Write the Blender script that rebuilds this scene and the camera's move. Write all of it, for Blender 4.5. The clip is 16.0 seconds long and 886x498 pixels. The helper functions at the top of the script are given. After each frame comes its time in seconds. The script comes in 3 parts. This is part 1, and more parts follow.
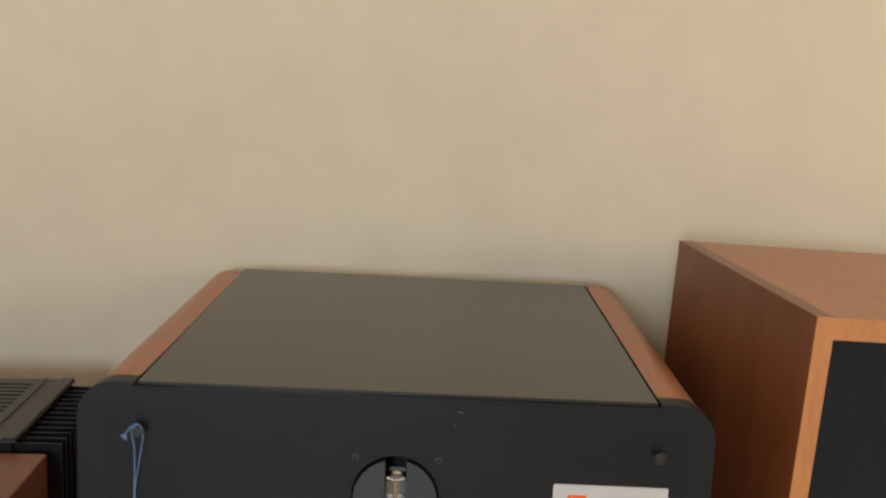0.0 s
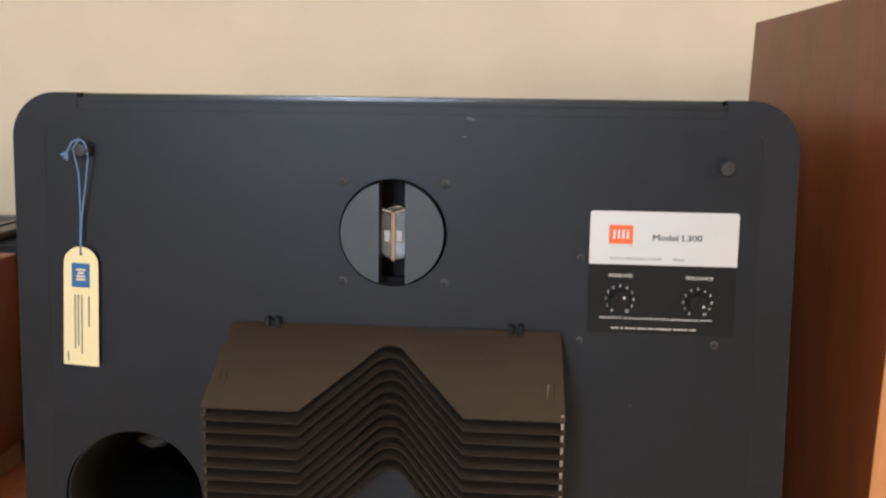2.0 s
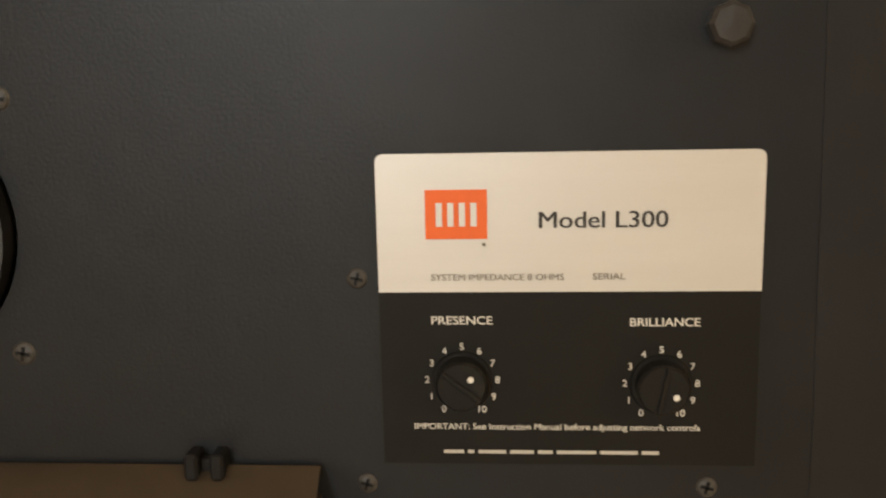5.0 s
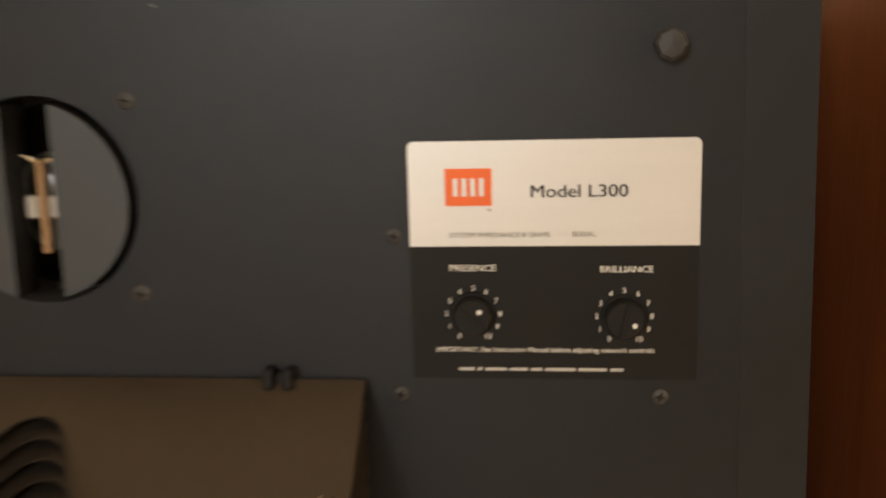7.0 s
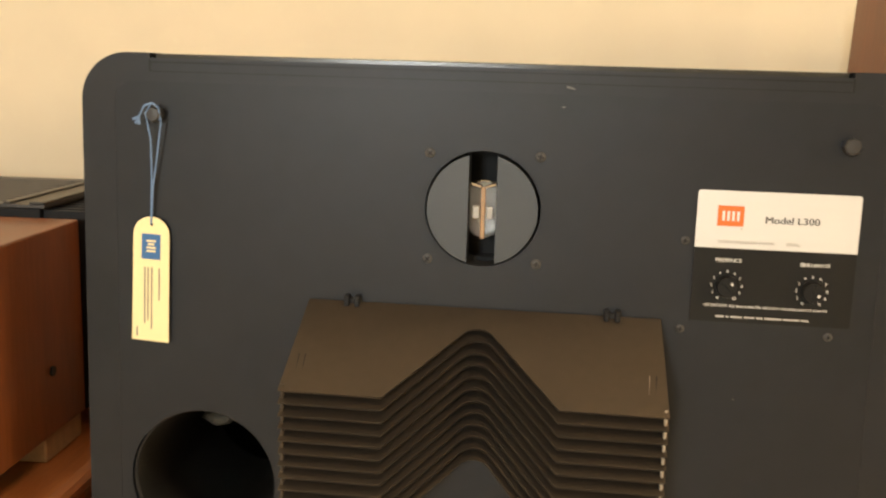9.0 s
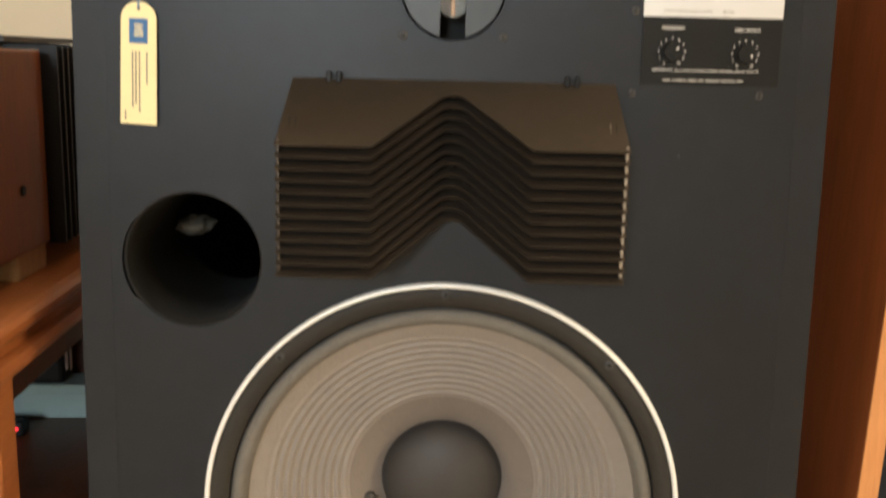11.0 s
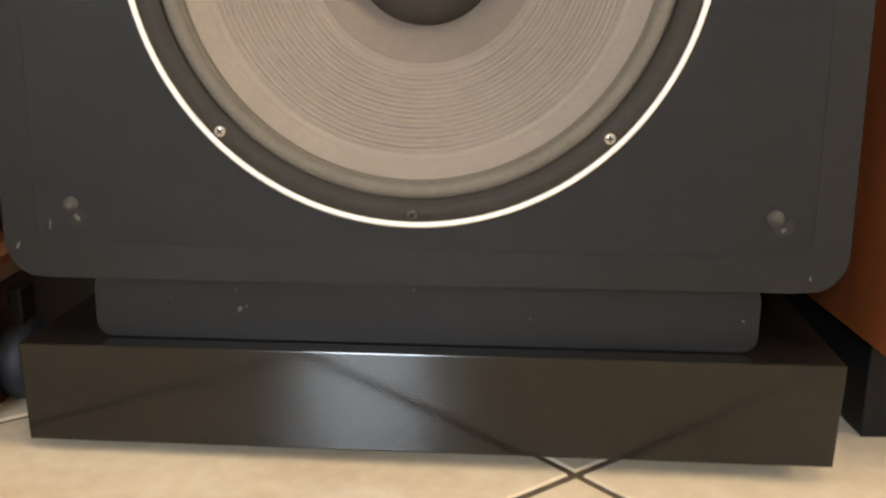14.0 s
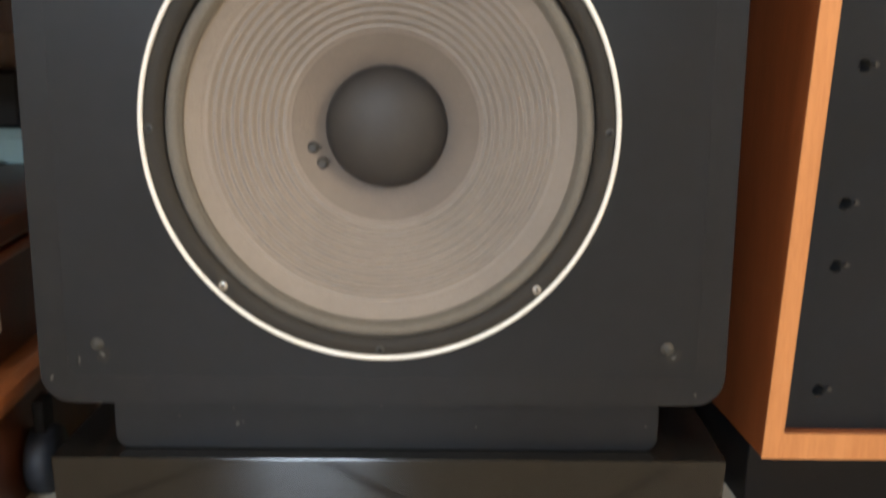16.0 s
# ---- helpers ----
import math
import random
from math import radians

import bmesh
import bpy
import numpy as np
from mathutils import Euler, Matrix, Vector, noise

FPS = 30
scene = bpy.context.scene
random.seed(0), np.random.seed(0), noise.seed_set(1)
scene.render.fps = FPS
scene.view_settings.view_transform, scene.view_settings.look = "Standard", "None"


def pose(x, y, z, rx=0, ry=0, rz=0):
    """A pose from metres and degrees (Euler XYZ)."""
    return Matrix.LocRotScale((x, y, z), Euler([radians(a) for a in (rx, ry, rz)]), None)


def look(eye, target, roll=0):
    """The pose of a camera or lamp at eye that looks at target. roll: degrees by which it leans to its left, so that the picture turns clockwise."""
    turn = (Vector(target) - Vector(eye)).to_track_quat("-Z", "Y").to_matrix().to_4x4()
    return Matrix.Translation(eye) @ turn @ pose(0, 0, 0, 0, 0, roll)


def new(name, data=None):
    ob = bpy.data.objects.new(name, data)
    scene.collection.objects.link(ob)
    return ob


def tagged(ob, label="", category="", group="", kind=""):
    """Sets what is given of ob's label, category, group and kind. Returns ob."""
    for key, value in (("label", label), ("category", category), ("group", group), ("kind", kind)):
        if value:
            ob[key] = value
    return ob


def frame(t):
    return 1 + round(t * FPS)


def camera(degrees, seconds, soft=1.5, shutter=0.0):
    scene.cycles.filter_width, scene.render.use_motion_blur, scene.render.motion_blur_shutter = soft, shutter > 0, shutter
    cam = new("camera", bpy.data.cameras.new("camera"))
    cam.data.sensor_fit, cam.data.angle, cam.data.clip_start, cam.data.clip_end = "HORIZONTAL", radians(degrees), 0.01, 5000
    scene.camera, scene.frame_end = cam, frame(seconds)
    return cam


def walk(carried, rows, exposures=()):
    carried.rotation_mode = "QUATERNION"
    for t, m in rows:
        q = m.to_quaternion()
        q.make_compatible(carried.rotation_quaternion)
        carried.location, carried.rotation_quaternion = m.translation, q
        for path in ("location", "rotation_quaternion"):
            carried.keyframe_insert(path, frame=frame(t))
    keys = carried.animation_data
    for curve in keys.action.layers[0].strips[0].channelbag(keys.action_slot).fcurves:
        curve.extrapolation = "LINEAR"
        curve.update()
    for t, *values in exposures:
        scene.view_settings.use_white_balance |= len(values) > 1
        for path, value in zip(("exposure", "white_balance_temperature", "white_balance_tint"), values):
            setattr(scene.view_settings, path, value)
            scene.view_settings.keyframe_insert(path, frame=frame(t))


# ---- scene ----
cam = camera(49.0, 16.0, soft=2.2, shutter=0.5)

PATH = [
    (0, (0.029, -0.839, 1.209), (0.042, 1.126, 0.837), 2.6),
    (0.5, (0.06, -0.796, 1.128), (0.031, 1.177, 0.8), 2.8),
    (1, (0.085, -0.776, 1.053), (-0.004, 1.195, 0.726), 1.9),
    (1.5, (0.089, -0.74, 1.002), (-0.023, 1.227, 0.657), 1.0),
    (2, (0.101, -0.711, 0.909), (-0.073, 1.26, 0.618), 0.8),
    (2.5, (0.106, -0.668, 0.898), (-0.096, 1.294, 0.564), 0.6),
    (3, (0.128, -0.606, 0.902), (-0.167, 1.344, 0.572), 0.2),
    (3.5, (0.167, -0.526, 0.909), (-0.254, 1.392, 0.528), 0.5),
    (4, (0.171, -0.404, 0.885), (-0.157, 1.533, 0.507), -0.2),
    (4.5, (0.171, -0.295, 0.864), (0.007, 1.666, 0.512), -0.8),
    (4.7, (0.177, -0.267, 0.859), (0.025, 1.695, 0.501), -1.2),
    (6.8, (0.199, -0.318, 0.861), (0.034, 1.635, 0.463), -1.3),
    (7, (0.198, -0.355, 0.864), (-0.021, 1.596, 0.486), -1.5),
    (7.5, (0.207, -0.464, 0.899), (-0.168, 1.461, 0.505), -1.1),
    (8, (0.175, -0.546, 0.911), (-0.271, 1.369, 0.545), 0.3),
    (8.2, (0.148, -0.567, 0.921), (-0.276, 1.349, 0.535), 0.6),
    (10.3, (-0.002, -0.781, 0.834), (-0.028, 1.197, 0.536), 1.4),
    (10.5, (0.003, -0.78, 0.817), (-0.023, 1.19, 0.473), 1.4),
    (11, (0.002, -0.764, 0.761), (-0.011, 1.199, 0.377), 1.3),
    (11.5, (0.019, -0.738, 0.649), (-0.049, 1.235, 0.328), 1.1),
    (12, (0.036, -0.689, 0.563), (-0.082, 1.28, 0.236), 1.3),
    (12.5, (0.028, -0.639, 0.519), (-0.068, 1.31, 0.081), 2.4),
    (13, (0.057, -0.634, 0.417), (-0.074, 1.314, -0.014), 2.4),
    (13.5, (0.076, -0.64, 0.371), (-0.08, 1.299, -0.091), 1.4),
    (14, (0.076, -0.664, 0.337), (-0.082, 1.27, -0.149), 0.5),
    (14.5, (0.076, -0.714, 0.335), (-0.046, 1.212, -0.189), 0.6),
    (15, (0.064, -0.765, 0.378), (0.04, 1.151, -0.197), 1.3),
    (15.5, (0.07, -0.805, 0.415), (0.045, 1.122, -0.12), 1.5),
    (16, (0.067, -0.803, 0.476), (0.035, 1.142, 0.013), 0.5),
]
walk(cam, [(t, look(eye, target, roll)) for t, eye, target, roll in PATH],
     [(0, -0.54, 6000, 10), (1.5, -0.24, 5900, 11), (2.5, 0.16, 6200, 18), (3.5, 0.40, 6700, 14), (4.5, -0.42, 7900, 12), (7, -0.42, 8100, 15), (7.5, 0.16, 8200, 17), (8, 0.38, 8500, 13),
      (10.5, 0.17, 7000, 10), (11.5, 0.27, 7150, 10), (12.5, 0.36, 7400, 11), (13.2, 0.36, 7200, 11), (14, 0.34, 6750, 11), (15, 0.34, 6500, 10), (16, 0.22, 6300, 10)])

# ---- world, sun, windows, lamp ----
world = bpy.data.worlds.new("world")
scene.world = world
world.use_nodes = True
wn = world.node_tree
sky = wn.nodes.new("ShaderNodeTexSky")
sky.sky_type, sky.sun_disc = "NISHITA", False
sky.sun_elevation, sky.sun_rotation = radians(35), radians(140)
wn.nodes["Background"].inputs["Strength"].default_value = 0.08
wn.links.new(sky.outputs[0], wn.nodes["Background"].inputs[0])


def area(name, m, w, h, power, color, spread=180):
    d = bpy.data.lights.new(name, "AREA")
    d.shape, d.size, d.size_y, d.energy, d.color, d.spread = "RECTANGLE", w, h, power, color, radians(spread)
    ob = new(name, d)
    ob.matrix_world = m
    return ob


area("window_light_back_left", look((-0.60, -3.37, 1.38), (-0.1, 0, 0.3)), 0.5, 0.8, 62, (0.74, 0.87, 1.0))
area("window_light_east", look((2.57, -1.4, 1.60), (0.0, 0.3, 0.9)), 0.7, 0.8, 34, (1.0, 0.83, 0.60))
area("window_light_west", look((-2.57, -1.2, 1.5), (0.0, -0.4, 0.8)), 1.3, 1.3, 10, (1.0, 0.86, 0.66))

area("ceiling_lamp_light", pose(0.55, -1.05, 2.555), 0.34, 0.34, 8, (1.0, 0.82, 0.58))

# ---- materials ----


def mat(name, color, rough=0.5, metal=0.0, vary=0.15, scale=8.0, bump=0.0, bump_scale=300.0, stretch=(1, 1, 1),
        color2=None, piece=0.0, coat=0.0, spec=0.5, scratch=0.0):
    m = bpy.data.materials.new(name)
    m.use_nodes = True
    n, l = m.node_tree.nodes, m.node_tree.links
    b = n["Principled BSDF"]
    b.inputs["Roughness"].default_value = rough
    b.inputs["Metallic"].default_value = metal
    b.inputs["Coat Weight"].default_value = coat
    b.inputs["Coat Roughness"].default_value = 0.12
    b.inputs["Specular IOR Level"].default_value = spec
    tc, mp = n.new("ShaderNodeTexCoord"), n.new("ShaderNodeMapping")
    mp.inputs["Scale"].default_value = stretch
    l.new(tc.outputs["Object"], mp.inputs[0])
    big, fine = n.new("ShaderNodeTexNoise"), n.new("ShaderNodeTexNoise")
    big.inputs["Scale"].default_value, big.inputs["Detail"].default_value = scale, 6
    fine.inputs["Scale"].default_value, fine.inputs["Detail"].default_value = scale * 9, 4
    for t in (big, fine):
        l.new(mp.outputs[0], t.inputs["Vector"])
    mixf = n.new("ShaderNodeMath")
    mixf.operation = "MULTIPLY_ADD"
    mixf.inputs[1].default_value = 0.4
    l.new(fine.outputs[0], mixf.inputs[0])
    half = n.new("ShaderNodeMath")
    half.operation = "MULTIPLY"
    half.inputs[1].default_value = 0.6
    l.new(big.outputs[0], half.inputs[0])
    l.new(half.outputs[0], mixf.inputs[2])
    ramp = n.new("ShaderNodeValToRGB")
    c2 = color2 or tuple(c * (1 - vary) for c in color)
    ramp.color_ramp.elements[0].position, ramp.color_ramp.elements[1].position = 0.35, 0.65
    ramp.color_ramp.elements[0].color = (*c2, 1)
    ramp.color_ramp.elements[1].color = (*color, 1)
    l.new(mixf.outputs[0], ramp.inputs[0])
    out = ramp.outputs[0]
    if piece:
        info, hs = n.new("ShaderNodeObjectInfo"), n.new("ShaderNodeHueSaturation")
        mr = n.new("ShaderNodeMapRange")
        mr.inputs[3].default_value, mr.inputs[4].default_value = 1 - piece, 1 + piece
        l.new(info.outputs["Random"], mr.inputs[0])
        l.new(mr.outputs[0], hs.inputs["Value"])
        l.new(out, hs.inputs["Color"])
        out = hs.outputs[0]
    l.new(out, b.inputs["Base Color"])
    rr = n.new("ShaderNodeMapRange")
    rr.inputs[3].default_value, rr.inputs[4].default_value = max(0.02, rough * 0.85), min(1, rough * 1.15)
    l.new(big.outputs[0], rr.inputs[0])
    l.new(rr.outputs[0], b.inputs["Roughness"])
    if bump:
        bn, bp = n.new("ShaderNodeTexNoise"), n.new("ShaderNodeBump")
        bn.inputs["Scale"].default_value, bn.inputs["Detail"].default_value = bump_scale, 5
        l.new(mp.outputs[0], bn.inputs["Vector"])
        l.new(bn.outputs[0], bp.inputs["Height"])
        bp.inputs["Strength"].default_value, bp.inputs["Distance"].default_value = bump, 0.002
        l.new(bp.outputs[0], b.inputs["Normal"])
    return m


PLASTER = mat("cream_plaster", (0.78, 0.67, 0.50), 0.9, vary=0.10, scale=1.3, bump=0.12, bump_scale=60)
WHITE = mat("white_ceiling", (0.8, 0.78, 0.74), 0.9, vary=0.04, scale=2, bump=0.1, bump_scale=80)
SLATE = mat("slate_paint", (0.0086, 0.0104, 0.0142), 0.43, vary=0.30, scale=6, bump=0.07, bump_scale=900, spec=0.31)
SLATE_EDGE = mat("slate_paint_edge", (0.0106, 0.0122, 0.0158), 0.43, vary=0.30, scale=9, bump=0.07, bump_scale=900, spec=0.31)
SLATE_GLOSS = mat("slate_paint_smooth", (0.030, 0.035, 0.040), 0.45, vary=0.08, scale=12, bump=0.06, bump_scale=900)
# darker copy of the cherry veneer, with the shade on side panels in its colour
CHERRY_SHADED = mat("cherry_veneer_shaded", (0.215, 0.064, 0.020), 0.42, color2=(0.145, 0.041, 0.012), scale=7, stretch=(3.5, 3.5, 0.35), bump=0.1, bump_scale=60, coat=0.15)
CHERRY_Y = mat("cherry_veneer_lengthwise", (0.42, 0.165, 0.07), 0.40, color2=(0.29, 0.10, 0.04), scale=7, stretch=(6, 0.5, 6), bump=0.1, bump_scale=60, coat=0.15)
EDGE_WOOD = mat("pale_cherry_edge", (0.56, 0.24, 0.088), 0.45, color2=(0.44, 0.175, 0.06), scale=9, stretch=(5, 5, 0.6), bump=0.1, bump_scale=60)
PALE_WOOD = mat("pale_raw_wood", (0.48, 0.34, 0.20), 0.6, vary=0.25, scale=20, stretch=(1, 6, 1), bump=0.1)
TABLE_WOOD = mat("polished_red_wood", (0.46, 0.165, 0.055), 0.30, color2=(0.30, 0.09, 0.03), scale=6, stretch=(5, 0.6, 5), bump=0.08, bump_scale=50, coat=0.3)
# darker copy of the table wood; shade below the top is put into colour
WOOD_SHADED = mat("red_wood_shaded", (0.10, 0.030, 0.012), 0.40, color2=(0.05, 0.015, 0.007), scale=6, stretch=(4, 4, 0.6), bump=0.08, bump_scale=50)
GLASS_TOP = mat("smoked_glass_top", (0.030, 0.030, 0.027), 0.20, vary=0.08, scale=3, spec=0.6)
BLACK_GLOSS = mat("black_gloss_lacquer", (0.012, 0.011, 0.010), 0.12, spec=0.4, vary=0.1, scale=5, bump=0.004, bump_scale=7)
BLACK = mat("black_paint", (0.009, 0.009, 0.010), 0.45, vary=0.2, scale=12, bump=0.1, spec=0.22)
BLACK_SATIN = mat("black_gasket", (0.029, 0.0255, 0.022), 0.62, spec=0.3, vary=0.2, scale=20, bump=0.3, bump_scale=500)
GAP_SHADE = mat("gap_shade_black", (0.006, 0.006, 0.006), 0.8, vary=0.2, spec=0.1)
INSIDE = mat("dark_inside", (0.010, 0.010, 0.010), 0.9, vary=0.3)
DAMPING = mat("damping_wool", (0.11, 0.095, 0.07), 0.95, vary=0.4, scale=60, bump=0.8, bump_scale=200)
BRONZE = mat("bronze_grey_plate", (0.084, 0.065, 0.049), 0.32, metal=0.75, vary=0.12, scale=14, bump=0.03, bump_scale=700, piece=0.06)
BRONZE_SHADED = mat("shaded_bronze_edge", (0.022, 0.018, 0.015), 0.5, metal=0.3, vary=0.3, scale=60)
LID_GREY = mat("grey_painted_lid", (0.050, 0.046, 0.042), 0.42, vary=0.15, scale=12, bump=0.1)
PALE_BRONZE = mat("pale_bright_metal", (0.42, 0.36, 0.29), 0.45, metal=0.4, vary=0.3, scale=200)
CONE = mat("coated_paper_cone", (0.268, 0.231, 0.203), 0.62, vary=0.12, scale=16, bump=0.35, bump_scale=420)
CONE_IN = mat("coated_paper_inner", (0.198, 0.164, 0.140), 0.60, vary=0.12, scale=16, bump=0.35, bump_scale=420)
SURROUND = mat("grey_foam_surround", (0.15, 0.135, 0.115), 0.7, vary=0.2, scale=30, bump=0.5, bump_scale=500)
DUST = mat("dust_cap_paper", (0.038, 0.034, 0.032), 0.58, vary=0.15, scale=20, bump=0.06, bump_scale=400)
SILVER = mat("brushed_aluminium", (0.86, 0.85, 0.82), 0.40, metal=0.2, vary=0.04, scale=20)
PLATE_SILVER = mat("satin_silver_plate", (0.62, 0.615, 0.61), 0.40, metal=0.35, vary=0.03, scale=10, stretch=(1, 1, 20))
PLATE_BLACK = mat("printed_black_plate", (0.008, 0.0075, 0.007), 0.5, vary=0.15, scale=30, spec=0.2)
INK_WHITE = mat("white_ink", (0.72, 0.70, 0.66), 0.6, vary=0.05)
INK_GREY_LIGHT = mat("pale_grey_ink", (0.50, 0.48, 0.45), 0.6, vary=0.05)
INK_BLACK = mat("black_ink", (0.03, 0.028, 0.027), 0.6, vary=0.05)
INK_GREY = mat("grey_ink", (0.22, 0.20, 0.17), 0.7, vary=0.1)
ORANGE = mat("orange_print", (0.80, 0.13, 0.02), 0.5, vary=0.06, scale=60)
BLUE = mat("blue_print", (0.025, 0.12, 0.30), 0.55, vary=0.06, scale=60)
CARD = mat("cream_card", (0.83, 0.70, 0.40), 0.75, vary=0.05, scale=40, bump=0.1)
PALE_PLASTIC = mat("pale_plastic", (0.46, 0.43, 0.39), 0.35, vary=0.15, scale=120)
AMBER = mat("amber_plastic", (0.42, 0.24, 0.12), 0.35, vary=0.15, scale=90)
STRING = mat("blue_string", (0.14, 0.24, 0.42), 0.8, vary=0.25, scale=200)
STEEL = mat("screw_steel", (0.55, 0.53, 0.50), 0.35, metal=0.9, vary=0.2, scale=200)
DARK_STEEL = mat("blackened_screw", (0.062, 0.059, 0.057), 0.5, metal=0.3, vary=0.3, scale=300)
CHROME = mat("polished_chrome", (0.85, 0.82, 0.78), 0.10, metal=1.0, vary=0.05)
PEG = mat("dark_grey_peg", (0.026, 0.025, 0.026), 0.38, vary=0.25, scale=150, bump=0.1)
WORN_PEG = mat("worn_grey_peg", (0.052, 0.050, 0.046), 0.6, vary=0.5, scale=260, bump=0.3)
SMUDGE = mat("dull_smudge", (0.018, 0.0175, 0.0165), 0.8, vary=0.5, scale=120, bump=0.2)
SCUFF = mat("bare_scuff", (0.115, 0.110, 0.103), 0.8, vary=0.4, scale=300)
TILE = mat("cream_floor_tile", (0.86, 0.76, 0.60), 0.19, color2=(0.71, 0.58, 0.42), scale=6, bump=0.05, bump_scale=30, piece=0.04)
GROUT = mat("brown_grout", (0.13, 0.095, 0.06), 0.9, vary=0.3, scale=40, bump=0.4, bump_scale=200)
TEAL = mat("pale_teal_box", (0.30, 0.42, 0.41), 0.7, vary=0.1, scale=10)
BLUE_GREY = mat("blue_grey_rubber", (0.022, 0.027, 0.037), 0.6, vary=0.2, scale=30)
NAVY = mat("dark_blue_baffle", (0.0065, 0.0095, 0.0150), 0.45, vary=0.2, scale=12, bump=0.2, bump_scale=700, spec=0.25)
FRAME_WHITE = mat("white_window_frame", (0.75, 0.74, 0.70), 0.45, vary=0.05)
CLEAR = bpy.data.materials.new("clear_plastic")
CLEAR.use_nodes = True
cb = CLEAR.node_tree.nodes["Principled BSDF"]
cb.inputs["Transmission Weight"].default_value, cb.inputs["Roughness"].default_value, cb.inputs["IOR"].default_value = 1, 0.14, 1.45
PANE = bpy.data.materials.new("window_glass")
PANE.use_nodes = True
pb = PANE.node_tree.nodes["Principled BSDF"]
pb.inputs["Transmission Weight"].default_value, pb.inputs["Roughness"].default_value = 1, 0.0
LED = bpy.data.materials.new("red_led")
LED.use_nodes = True
lb = LED.node_tree.nodes["Principled BSDF"]
lb.inputs["Base Color"].default_value = (0.8, 0.02, 0.02, 1)
lb.inputs["Emission Color"].default_value, lb.inputs["Emission Strength"].default_value = (1, 0.03, 0.05, 1), 2.0

# ---- helpers ----


def part(name, bm, material, parent=None, label="", smooth=False, kind="", m=None):
    me = bpy.data.meshes.new(name)
    if smooth:
        for f in bm.faces:
            f.smooth = True
    bm.to_mesh(me)
    bm.free()
    for x in (material if isinstance(material, (list, tuple)) else [material]):
        me.materials.append(x)
    ob = new(name, me)
    ob.parent = parent
    if m is not None:
        ob.matrix_basis = m
    return tagged(ob, label=label, kind=kind)


def thing(name, m, label, category, group="", kind=""):
    ob = new(name)
    ob.empty_display_size = 0.05
    ob.matrix_basis = m
    return tagged(ob, label, category, group, kind)


def box(x0, x1, y0, y1, z0, z1, bevel=0.0, seg=2, bm=None):
    b = bmesh.new()
    bmesh.ops.create_cube(b, size=1)
    for v in b.verts:
        v.co = ((x0 + x1) / 2 + v.co.x * (x1 - x0), (y0 + y1) / 2 + v.co.y * (y1 - y0), (z0 + z1) / 2 + v.co.z * (z1 - z0))
    if bevel:
        bmesh.ops.bevel(b, geom=b.edges[:], offset=bevel, segments=seg, affect="EDGES", profile=0.5)
    if bm is None:
        return b
    return join(bm, b)


def join(bm, other):
    me = bpy.data.meshes.new("tmp")
    other.to_mesh(me)
    other.free()
    bm.from_mesh(me)
    bpy.data.meshes.remove(me)
    return bm


def rounded(x0, x1, z0, z1, r, seg=10):
    pts = []
    for cx, cz, a0 in ((x1 - r, z1 - r, 0), (x0 + r, z1 - r, 90), (x0 + r, z0 + r, 180), (x1 - r, z0 + r, 270)):
        for i in range(seg + 1):
            a = radians(a0 + 90 * i / seg)
            pts.append((cx + r * math.cos(a), cz + r * math.sin(a)))
    return pts


def circle(cx, cz, r, seg=64):
    return [(cx + r * math.cos(2 * math.pi * i / seg), cz + r * math.sin(2 * math.pi * i / seg)) for i in range(seg)]


def slab(loops, y0, y1):
    """An outline in x and z with holes, y0 to y1 thick."""
    bm = bmesh.new()
    edges = []
    for loop in loops:
        vs = [bm.verts.new((x, y0, z)) for x, z in loop]
        edges += [bm.edges.new((vs[i - 1], vs[i])) for i in range(len(vs))]
    bmesh.ops.triangle_fill(bm, edges=edges, use_beauty=True)
    ex = bmesh.ops.extrude_face_region(bm, geom=bm.faces[:])
    bmesh.ops.translate(bm, verts=[v for v in ex["geom"] if isinstance(v, bmesh.types.BMVert)], vec=(0, y1 - y0, 0))
    bmesh.ops.recalc_face_normals(bm, faces=bm.faces[:])
    return bm


def lathe(profile, seg=96, cx=0.0, cz=0.0):
    """Turns (radius, y) pairs round the y axis through cx, cz."""
    bm = bmesh.new()
    rings = []
    for r, y in profile:
        if r < 1e-6:
            rings.append([bm.verts.new((cx, y, cz))])
        else:
            rings.append([bm.verts.new((cx + r * math.cos(2 * math.pi * i / seg), y, cz + r * math.sin(2 * math.pi * i / seg))) for i in range(seg)])
    for a, b in zip(rings, rings[1:]):
        for i in range(seg):
            j = (i + 1) % seg
            if len(a) == 1:
                bm.faces.new((a[0], b[i], b[j]))
            elif len(b) == 1:
                bm.faces.new((a[i], a[j], b[0]))
            else:
                bm.faces.new((a[i], a[j], b[j], b[i]))
    bmesh.ops.recalc_face_normals(bm, faces=bm.faces[:])
    return bm


def rod(p, q, r, seg=12, bm=None):
    b = bmesh.new()
    p, q = Vector(p), Vector(q)
    bmesh.ops.create_cone(b, cap_ends=True, segments=seg, radius1=r, radius2=r, depth=(q - p).length)
    b.transform(Matrix.Translation((p + q) / 2) @ (q - p).to_track_quat("Z", "Y").to_matrix().to_4x4())
    return b if bm is None else join(bm, b)


